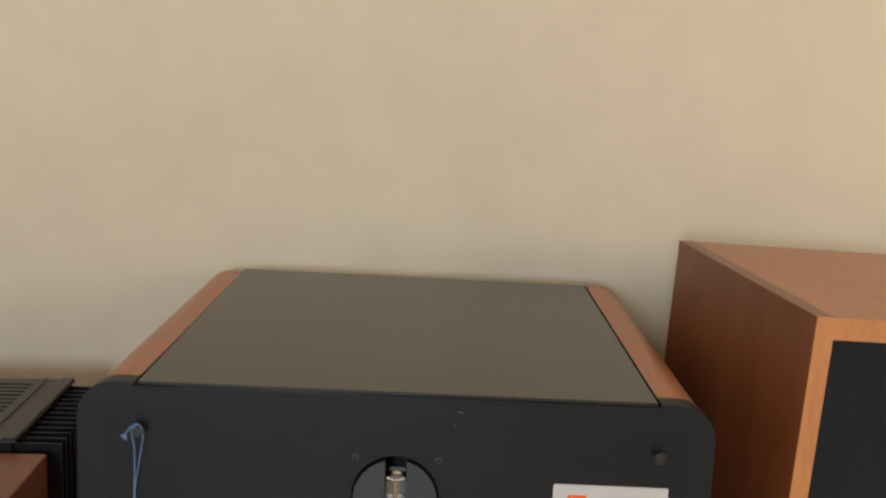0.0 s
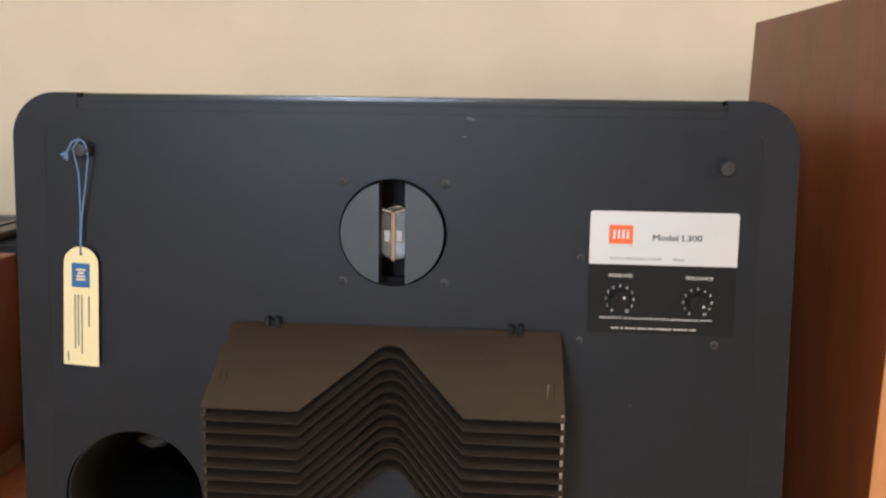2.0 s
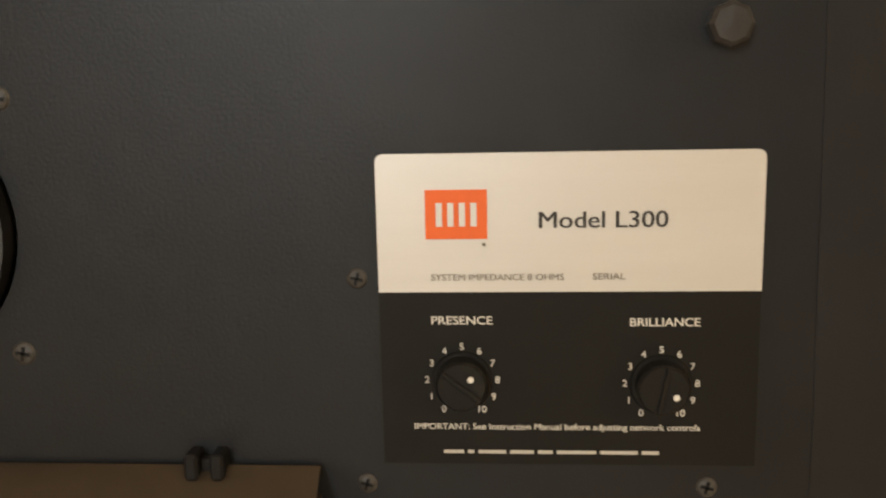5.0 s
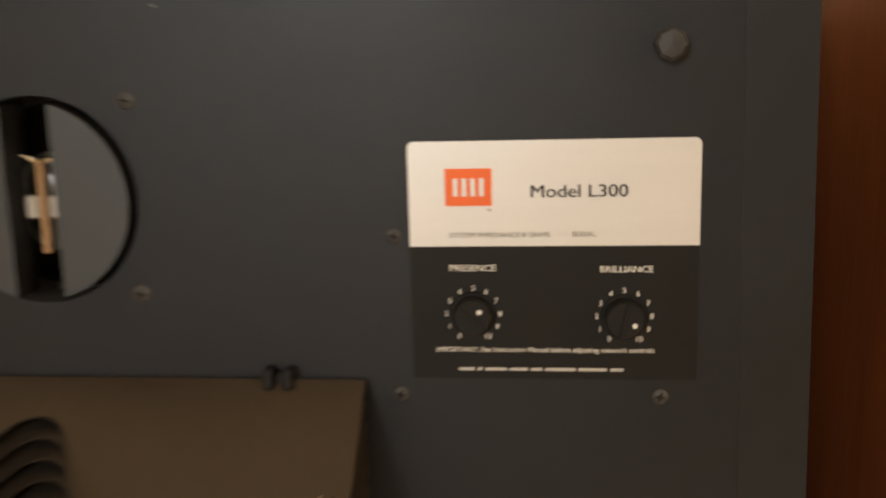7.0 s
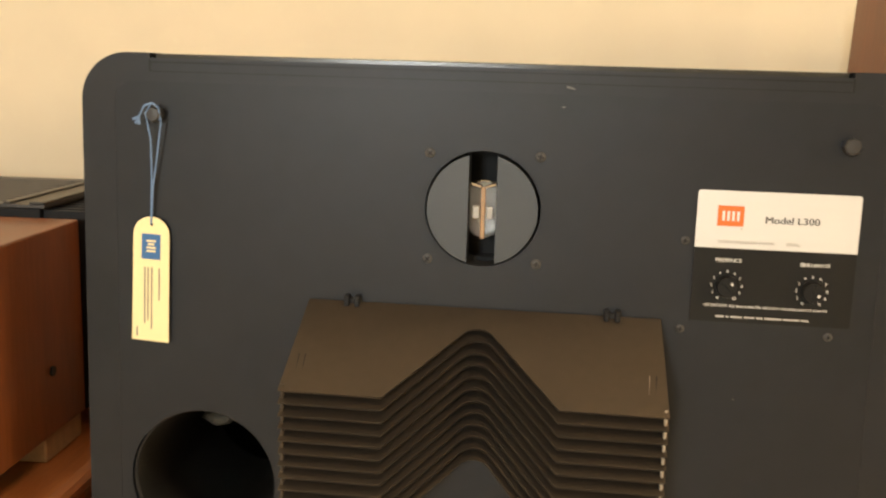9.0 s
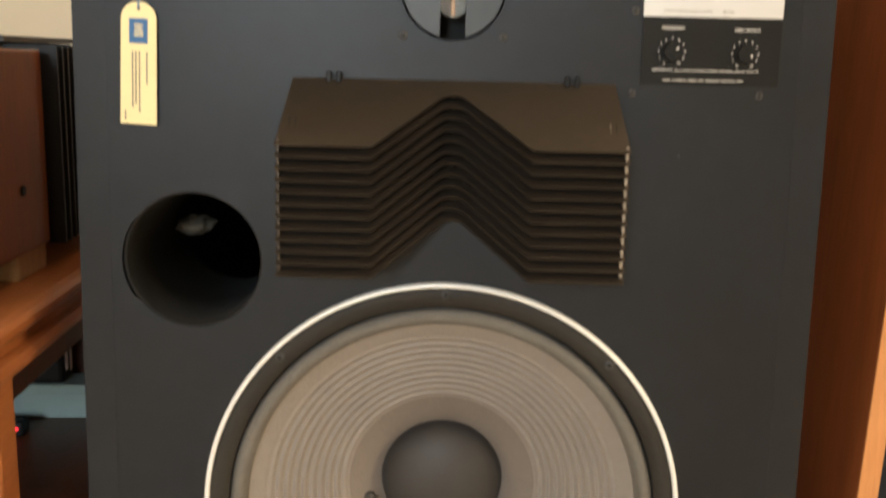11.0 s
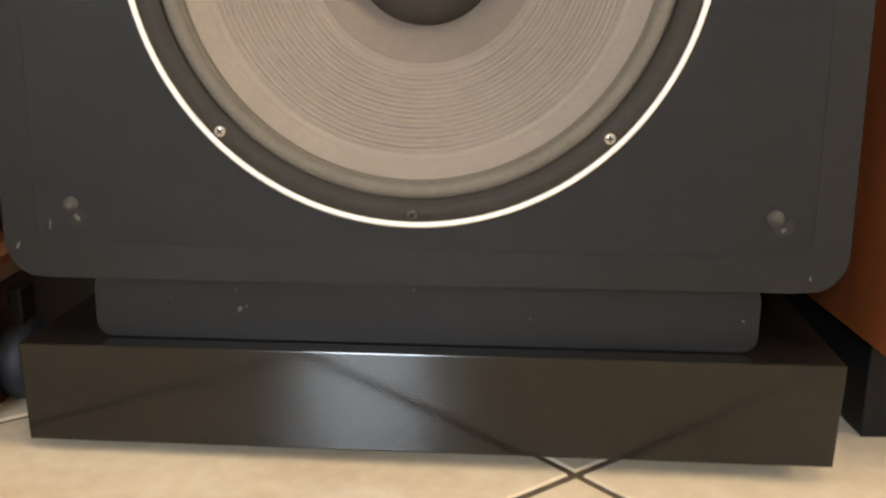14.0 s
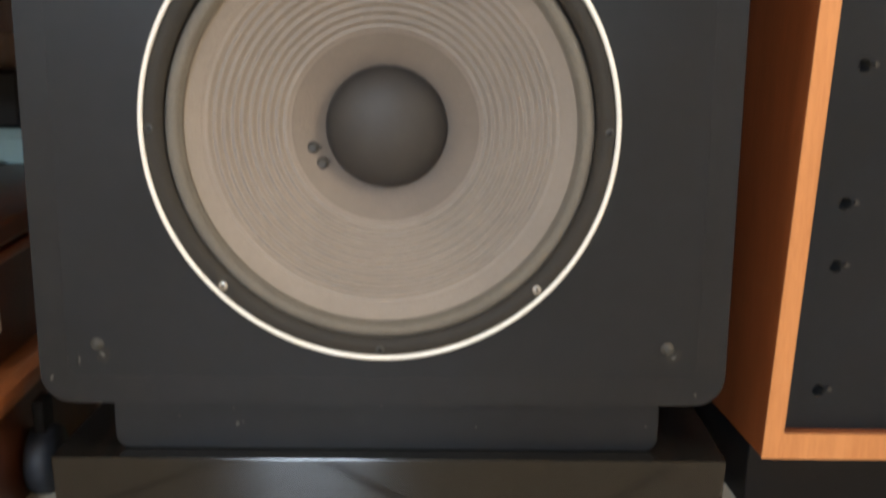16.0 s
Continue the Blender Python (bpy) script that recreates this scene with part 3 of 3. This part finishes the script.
# grille pegs and their scars
for x, z, kind in ((-0.2335, 0.8730, 0), (0.2395, 0.8680, 0), (-0.2480, 0.1955, 1), (0.2490, 0.1980, 1)):
    if kind == 0:
        b = lathe([(0.0046, 0.0008), (0.0044, -0.0055), (0.0058, -0.0060), (0.0058, -0.0112), (0.0046, -0.0124), (0, -0.0126)], 8, x, z)
        sp("grille_peg", b, PEG, label="dark grey faceted grille peg", smooth=False)
    else:
        b = lathe([(0.0062, 0.0008), (0.0058, -0.0012), (0.0042, -0.0014), (0.0034, -0.0040), (0.0022, -0.0046), (0, -0.0040)], 9, x, z)
        sp("grille_peg", b, WORN_PEG, label="worn grille peg with bare scuffs", smooth=True)


def scuff(x, z, w, h, turn, y=0.0, parent=None, material=None):
    rnd = random.Random(int(abs(x) * 9000 + z * 7000))
    pts = []
    for i in range(11):
        a = 2 * math.pi * i / 11
        k = 0.6 + 0.5 * rnd.random()
        pts.append((w * k * math.cos(a), h * k * math.sin(a)))
    b = slab([pts], -0.0003, 0.0004)
    b.transform(Matrix.Translation((x, y, z)) @ Matrix.Rotation(radians(turn), 4, "Y"))
    sub("scuff", b, material or SCUFF, parent or baffle)


scuff(0.0570, 0.9000, 0.0034, 0.0009, 15)
scuff(0.0530, 0.8870, 0.0016, 0.0006, 0)
scuff(-0.2440, 0.1860, 0.0030, 0.0018, 40)
scuff(0.2550, 0.1900, 0.0026, 0.0016, -30)
scuff(-0.2650, 0.1800, 0.0008, 0.0040, 5)
scuff(-0.1320, 0.1150, 0.0018, 0.0030, 25, 0.0178, base)
scuff(-0.1350, 0.1300, 0.0007, 0.0007, 0, 0.0178, base)
scuff(0.0850, 0.1150, 0.0009, 0.0009, 0, 0.0178, base)
scuff(0.2380, 0.1180, 0.0014, 0.0010, 0, 0.0178, base)
scuff(0.1800, 0.6900, 0.0008, 0.0007, 0)
scuff(-0.2430, 0.1850, 0.0062, 0.0085, 20, 0.0002, None, SMUDGE)
scuff(0.2540, 0.1910, 0.0090, 0.0060, -25, 0.0002, None, SMUDGE)
scuff(-0.0010, 0.1340, 0.0010, 0.0006, 0, 0.0178, base)
scuff(-0.1270, 0.1170, 0.0008, 0.0012, 40, 0.0178, base)
scuff(-0.1850, 0.1220, 0.0006, 0.0006, 0, 0.0178, base)
scuff(-0.2905, 0.1640, 0.0012, 0.0034, 20, -0.0005)
scuff(0.2760, 0.1560, 0.0010, 0.0018, -10, -0.0005)
for z in (0.187, 0.181, 0.176):
    scuff(-0.2672, z, 0.0007, 0.0022, 8, 0.0002, None, BLACK)

# ---- swing tag on the peg ----
tag = thing("hang_tag", pose(-0.2420, -0.004, 0.706, 0, 1.9, 0), "cream card tag on a blue string, hung from a peg", "tag")
TO = Matrix.Translation((0.2295, 0.004, -0.706))
pts = [(-0.2440, 0.706), (-0.2158, 0.7055), (-0.2160, 0.786)]
for i in range(13):
    a = math.pi * i / 12
    pts.append((-0.2296 + 0.0136 * math.cos(a), 0.786 + 0.0130 * math.sin(a)))
pts.append((-0.2432, 0.786))
b = slab([pts[:3] + pts[4:-2] + pts[-1:], circle(-0.2296, 0.7935, 0.0013, 12)], -0.0044, -0.0038)
b.transform(TO)
card = part("card", b, CARD, tag)
b = box(-0.2368, -0.2226, -0.0047, -0.0043, 0.7675, 0.7862)
b.transform(TO)
part("emblem", b, BLUE, card, "blue square emblem")
for x0, x1, z0, z1 in ((-0.2330, -0.2260, 0.7805, 0.7818), (-0.2318, -0.2272, 0.7780, 0.7794), (-0.2330, -0.2260, 0.7755, 0.7768), (-0.2330, -0.2260, 0.7730, 0.7743)):
    b = box(x0, x1, -0.0050, -0.0046, z0, z1)
    b.transform(TO)
    part("emblem_bar", b, CARD, card)
for x, z0, z1 in ((-0.2343, 0.7190, 0.7615), (-0.2318, 0.7215, 0.7615), (-0.2290, 0.7150, 0.7615), (-0.2233, 0.7370, 0.7610), (-0.2400, 0.7090, 0.7160)):
    b = box(x - 0.0005, x + 0.0005, -0.0047, -0.0043, z0, z1)
    b.transform(TO)
    part("printed_bar", b, INK_GREY, card)


def strand(pts, r, bm):
    for p, q in zip(pts, pts[1:]):
        rod(p, q, r, 6, bm)


b = bmesh.new()
strand([(-0.2296, -0.0050, 0.7935), (-0.2292, -0.0055, 0.815), (-0.2290, -0.006, 0.832), (-0.2290, -0.008, 0.855), (-0.2312, -0.0125, 0.8740), (-0.2262, -0.013, 0.8812), (-0.2215, -0.0125, 0.8780), (-0.2212, -0.009, 0.868), (-0.2250, -0.0065, 0.842), (-0.2280, -0.0058, 0.822), (-0.2296, -0.0048, 0.7935)], 0.0006, b)
strand([(-0.2262, -0.013, 0.8812), (-0.2310, -0.0145, 0.8790), (-0.2350, -0.0135, 0.8720), (-0.2385, -0.0125, 0.8660)], 0.0007, b)
strand([(-0.2360, -0.013, 0.8715), (-0.2352, -0.0135, 0.8655)], 0.0010, b)
strand([(-0.2358, -0.013, 0.8705), (-0.2398, -0.0135, 0.8690)], 0.0010, b)
b.transform(TO)
part("string", b, STRING, tag, "thin blue string with a knotted end")

# ---- gloss black stand ----
stand = thing("speaker_stand", pose(0.004, 0.2, 0), "low gloss black lacquered stand under the loudspeaker", "stand")
b = box(-0.298, 0.3075, -0.002, 0.44, 0.0135, 0.0912, 0.0012)
for v in b.verts:
    if v.co.z < 0.05:
        v.co.x *= 0.992
    v.co.z += 0.0095 * v.co.x
b.transform(Matrix.Translation((-0.004, -0.2, 0)))
part("top", b, BLACK_GLOSS, stand)
for x in (-0.21, 0.21):
    for y in (-0.11, 0.19):
        b = box(x - 0.03, x + 0.03, y - 0.03, y + 0.03, 0.0, 0.0137, 0.002)
        part("foot", b, BLACK, stand)

# ---- wooden loudspeaker on the one side ----
RC = pose(0.3395, 0.003, 0, 0, 0, 5.2)
tall = thing("tall_loudspeaker", RC, "tall cherry veneered loudspeaker with a dark recessed front and black plinth", "loudspeaker")
W2, D2, Z0, Z1 = 0.44, 0.379, 0.0960, 1.003
LEAN = pose(0, 0, Z0, 0, 2.1, 0) @ pose(0, 0, -Z0)


def tp(name, bm, material, parent=tall, label=""):
    bm.transform(LEAN)
    return part(name, bm, material, parent, label)


# sides and bottom take the shaded veneer, the top its lighter copy
tp("side_panel", box(0, 0.0175, 0.0004, D2, Z0, Z1, 0.0008, 1), CHERRY_SHADED)
tp("side_panel", box(W2 - 0.0175, W2, 0.0004, D2, Z0, Z1, 0.0008, 1), CHERRY_SHADED)
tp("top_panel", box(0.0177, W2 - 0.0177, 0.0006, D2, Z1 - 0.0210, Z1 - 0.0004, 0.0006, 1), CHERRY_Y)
tp("bottom_panel", box(0.0177, W2 - 0.0177, 0.0006, D2, Z0 + 0.0002, Z0 + 0.0245, 0.0006, 1), CHERRY_SHADED)
b = slab([[(-0.0002, Z0 - 0.0002), (W2 + 0.0002, Z0 - 0.0002), (W2 + 0.0002, Z1 + 0.0002), (-0.0002, Z1 + 0.0002)],
          [(0.0172, Z0 + 0.0240), (0.0172, Z1 - 0.0205), (W2 - 0.0172, Z1 - 0.0205), (W2 - 0.0172, Z0 + 0.0240)]], -0.0012, 0.0002)
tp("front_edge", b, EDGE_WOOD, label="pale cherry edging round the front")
holes = [(0.0490, 0.157), (0.0490, 0.2710), (0.0495, 0.3260), (0.0495, 0.4420)]
front = tp("front_board", slab([[(0.0176, Z0 + 0.0246), (W2 - 0.0176, Z0 + 0.0246), (W2 - 0.0176, Z1 - 0.0211), (0.0176, Z1 - 0.0211)]] + [circle(x, z, 0.0062, 16) for x, z in holes], 0.010, 0.03), NAVY, label="dark blue-grey front board")
for x, z in holes:
    tp("socket", lathe([(0.0062, 0.0102), (0.0056, 0.0106), (0.0056, 0.027), (0, 0.027)], 16, x, z), INSIDE, front)
    tp("socket_pin", rod((x + 0.009, 0.0108, z + 0.002), (x + 0.009, 0.0075, z + 0.002), 0.0022, 8), DARK_STEEL, front)
part("plinth", box(0.024, W2 - 0.012, 0.085, D2 - 0.01, 0, Z0 + 0.0005, 0.001, 1), BLACK, tall)
tp("back_panel", box(0.0177, W2 - 0.0177, D2 - 0.02, D2 - 0.004, Z0 + 0.025, Z1 - 0.02), BLACK)

# ---- rack table on the other side ----
TF = pose(-0.342, -0.060, 0, 0, 0, 3.5)
table = thing("rack_table", TF, "polished red wooden rack table with moulded top, shelf and lower cabinet", "table")


def moulded(w, d, prof):
    """A board from x -w to 0 and y 0 to d with an edge profile of (out, z)."""
    bm = bmesh.new()
    rings = [[bm.verts.new(p) for p in ((-w - o, -o, z), (o, -o, z), (o, d + o, z), (-w - o, d + o, z))] for o, z in prof]
    for a, c in zip(rings, rings[1:]):
        for i in range(4):
            bm.faces.new((a[i], a[(i + 1) % 4], c[(i + 1) % 4], c[i]))
    bm.faces.new(rings[0][::-1])
    bm.faces.new(rings[-1])
    bmesh.ops.recalc_face_normals(bm, faces=bm.faces[:])
    return bm


TW, TD = 0.95, 0.575
part("top", moulded(TW, TD, [(-0.020, 0.496), (-0.006, 0.499), (0.0, 0.504), (0.001, 0.510), (-0.003, 0.515), (-0.010, 0.518), (-0.012, 0.524), (-0.010, 0.530), (-0.002, 0.532), (0.001, 0.536), (0.001, 0.542), (-0.003, 0.546), (-0.010, 0.548)]), TABLE_WOOD, table)
part("apron", box(-TW + 0.03, -0.03, 0.03, TD - 0.02, 0.458, 0.496), WOOD_SHADED, table)
for x in (-TW + 0.025, -0.055):
    for y in (0.035, TD - 0.06):
        part("post", box(x, x + 0.04, y, y + 0.04, 0.285, 0.497, 0.004), TABLE_WOOD, table)
# board added to hide the wall and keep the space above the shelf dark
part("dark_backing", box(-TW + 0.03, -0.03, TD - 0.008, TD - 0.001, 0.286, 0.458), WOOD_SHADED, table)
part("shelf", box(-TW + 0.01, -0.012, 0.012, TD - 0.01, 0.262, 0.285, 0.004), WOOD_SHADED, table)
cab = part("cabinet_body", box(-TW + 0.03, -0.032, 0.035, TD - 0.02, 0.138, 0.262, 0.002), WOOD_SHADED, table)
part("side_moulding", box(-0.033, -0.0225, 0.060, TD - 0.06, 0.240, 0.252, 0.003), TABLE_WOOD, cab)
# thin pale upright line on the cabinet side
part("pale_strip", box(-0.034, -0.025, 0.148, 0.153, 0.175, 0.235, 0.001, 1), SILVER, cab, "thin pale metal strip")
part("plinth", box(-TW + 0.016, -0.016, 0.035, TD - 0.02, 0.0, 0.1015), WOOD_SHADED, table)
part("bottom_board", moulded(TW, TD, [(-0.02, 0.101), (-0.012, 0.106), (-0.008, 0.119), (-0.004, 0.123), (-0.004, 0.131), (-0.012, 0.138)]), TABLE_WOOD, table)
for x in (-TW - 0.002, 0.002):
    for y in (0.165,):
        c = part("caster", box(x - 0.006, x + 0.006, y - 0.014, y + 0.014, 0.040, 0.102, 0.002), BLACK, table)
        w = lathe([(0, -0.015), (0.012, -0.015), (0.033, -0.012), (0.036, -0.006), (0.036, 0.006), (0.033, 0.012), (0.012, 0.015), (0, 0.015)], 28)
        w.transform(Matrix.Translation((x, y, 0.036)) @ Matrix.Rotation(radians(90), 4, "Z"))
        part("wheel", w, BLUE_GREY, c, "blue-grey rubber wheel", smooth=True)

# wood-cased unit on the table
unit = thing("wooden_audio_unit", TF @ pose(-0.040, 0.0, 0.548), "cherry veneered audio unit on small feet on the table", "audio unit")
part("case", box(-0.44, 0, -0.02, 0.252, 0.025, 0.213, 0.002), CHERRY_SHADED, unit)
part("fascia", box(-0.425, -0.016, -0.028, -0.0202, 0.036, 0.201, 0.002), BLACK, unit)
for x in (-0.40, -0.04):
    for y in (0.02, 0.23):
        part("foot", rod((x, y, 0), (x, y, 0.0255), 0.014, 16), BLACK, unit)

part("block", box(-0.060, -0.004, 0.176, 0.250, 0.0, 0.0252, 0.002), PALE_WOOD, unit, "pale wooden block under the case")
for y in (0.045, 0.185):
    part("screw", rod((-0.001, y, 0.085), (0.0022, y, 0.085), 0.0045, 12), BLACK, unit, "small black screw")

# black power amplifier with fins behind it
amp = thing("power_amplifier", TF @ pose(-0.048, 0.262, 0.548), "black power amplifier with side fins and slotted top", "amplifier")
AL, AD, AH = 0.42, 0.215, 0.224
part("chassis", box(-AL, -0.034, 0, AD, 0.012, AH - 0.004, 0.001, 1), BLACK, amp)
lid = part("lid", slab([[(-AL, 0), (-0.030, 0), (-0.030, AD), (-AL, AD)]] + [[(-AL + 0.03, 0.02 + 0.014 * k), (-0.078, 0.02 + 0.014 * k), (-0.078, 0.027 + 0.014 * k), (-AL + 0.03, 0.027 + 0.014 * k)] for k in range(13)], 0, 0.003), LID_GREY, amp, "grey slotted lid",
           m=Matrix(((1, 0, 0, 0), (0, 0, 1, 0), (0, 1, 0, AH - 0.0035), (0, 0, 0, 1))))
part("lid_rim", box(-0.046, -0.031, 0.001, AD - 0.001, AH - 0.0004, AH + 0.0022, 0.0008, 1), LID_GREY, amp, "raised rim of the lid")
part("lid_rim", box(-0.072, -0.064, 0.001, AD - 0.001, AH - 0.0004, AH + 0.0016, 0.0006, 1), LID_GREY, amp)
for k in range(13):
    y = 0.006 + 0.0163 * k
    part("fin", box(-0.0345, 0.018, y, y + 0.0035, 0.02, AH - 0.006), BLACK, amp)
for x in (-AL + 0.04, -0.08):
    for y in (0.03, AD - 0.03):
        part("foot", rod((x, y, 0), (x, y, 0.013), 0.012, 12), BLACK, amp)

# things on the shelf
tb = thing("storage_box", TF @ pose(-0.21, 0.558, 0.285), "pale teal cardboard box on the table shelf", "box")
part("carton", box(-0.16, 0.135, -0.045, 0.003, 0, 0.044, 0.003), TEAL, tb)
part("box_lid", box(-0.162, 0.137, -0.047, 0.004, 0.034, 0.047, 0.002), TEAL, tb)
dv = thing("audio_device", TF @ pose(-0.215, 0.553, 0.3321), "small black audio device on the pale box", "audio device")
part("casing", box(-0.14, 0.09, -0.04, 0.010, 0.0, 0.075, 0.006), BLACK, dv)
# grey glints on the casing, drawn as thin silver strips
part("glint_strip", box(0.0895, 0.0915, -0.030, -0.022, 0.015, 0.07, 0.0008, 1), SILVER, dv)
part("glint_strip", box(0.0895, 0.0915, -0.012, -0.006, 0.01, 0.068, 0.0008, 1), SILVER, dv)
ps = thing("power_strip", TF @ pose(-0.197, 0.459, 0.285), "black power strip with a red light on the shelf", "power strip")
part("casing", box(-0.15, 0.042, -0.012, 0.012, 0, 0.019, 0.004), BLACK, ps)
part("indicator", box(0.0325, 0.0360, -0.0130, -0.0115, 0.009, 0.0135, 0.0006, 1), LED, ps)

# ---- tiled floor, its pieces last ----
floor = tagged(part("floor", box(-WX - 0.15, WX + 0.15, BY - 0.15, WALL_Y + 0.15, -0.1, -0.0025), GROUT), "brown grout bed of the diagonally tiled floor", "floor", kind="structure")
PITCH, JOINT, TURN = 0.357, 0.0085, radians(-46.5)
tb2 = box(-PITCH / 2 + JOINT / 2, PITCH / 2 - JOINT / 2, -PITCH / 2 + JOINT / 2, PITCH / 2 - JOINT / 2, -0.012, 0.0)
bmesh.ops.bevel(tb2, geom=[e for e in tb2.edges if e.verts[0].co.z > -0.001 and e.verts[1].co.z > -0.001], offset=0.001, segments=1, affect="EDGES")
rest = bmesh.new()
tile_mesh = bpy.data.meshes.new("tile")
tb2.to_mesh(tile_mesh)
tile_mesh.materials.append(TILE)
u, v = Vector((math.cos(TURN), math.sin(TURN), 0)), Vector((-math.sin(TURN), math.cos(TURN), 0))
for i in range(-16, 17):
    for j in range(-16, 17):
        p = Vector((0.122, 0.003, 0)) + u * (i + 0.5) * PITCH + v * (j + 0.5) * PITCH
        if not (-WX - 0.24 < p.x < WX + 0.24 and BY - 0.24 < p.y < WALL_Y + 0.24):
            continue
        m = Matrix.Translation(p) @ Matrix.Rotation(TURN, 4, "Z")
        if abs(p.x) < 1.4 and p.y > -2.0:
            ob = new("tile", tile_mesh)
            ob.parent = floor
            ob.matrix_basis = m
        else:
            rest.from_mesh(tile_mesh)
            rest.verts.ensure_lookup_table()
            bmesh.ops.transform(rest, matrix=m, verts=rest.verts[-len(tile_mesh.vertices):])
tb2.free()
part("tiles_beyond", rest, TILE, floor, kind="stuff")
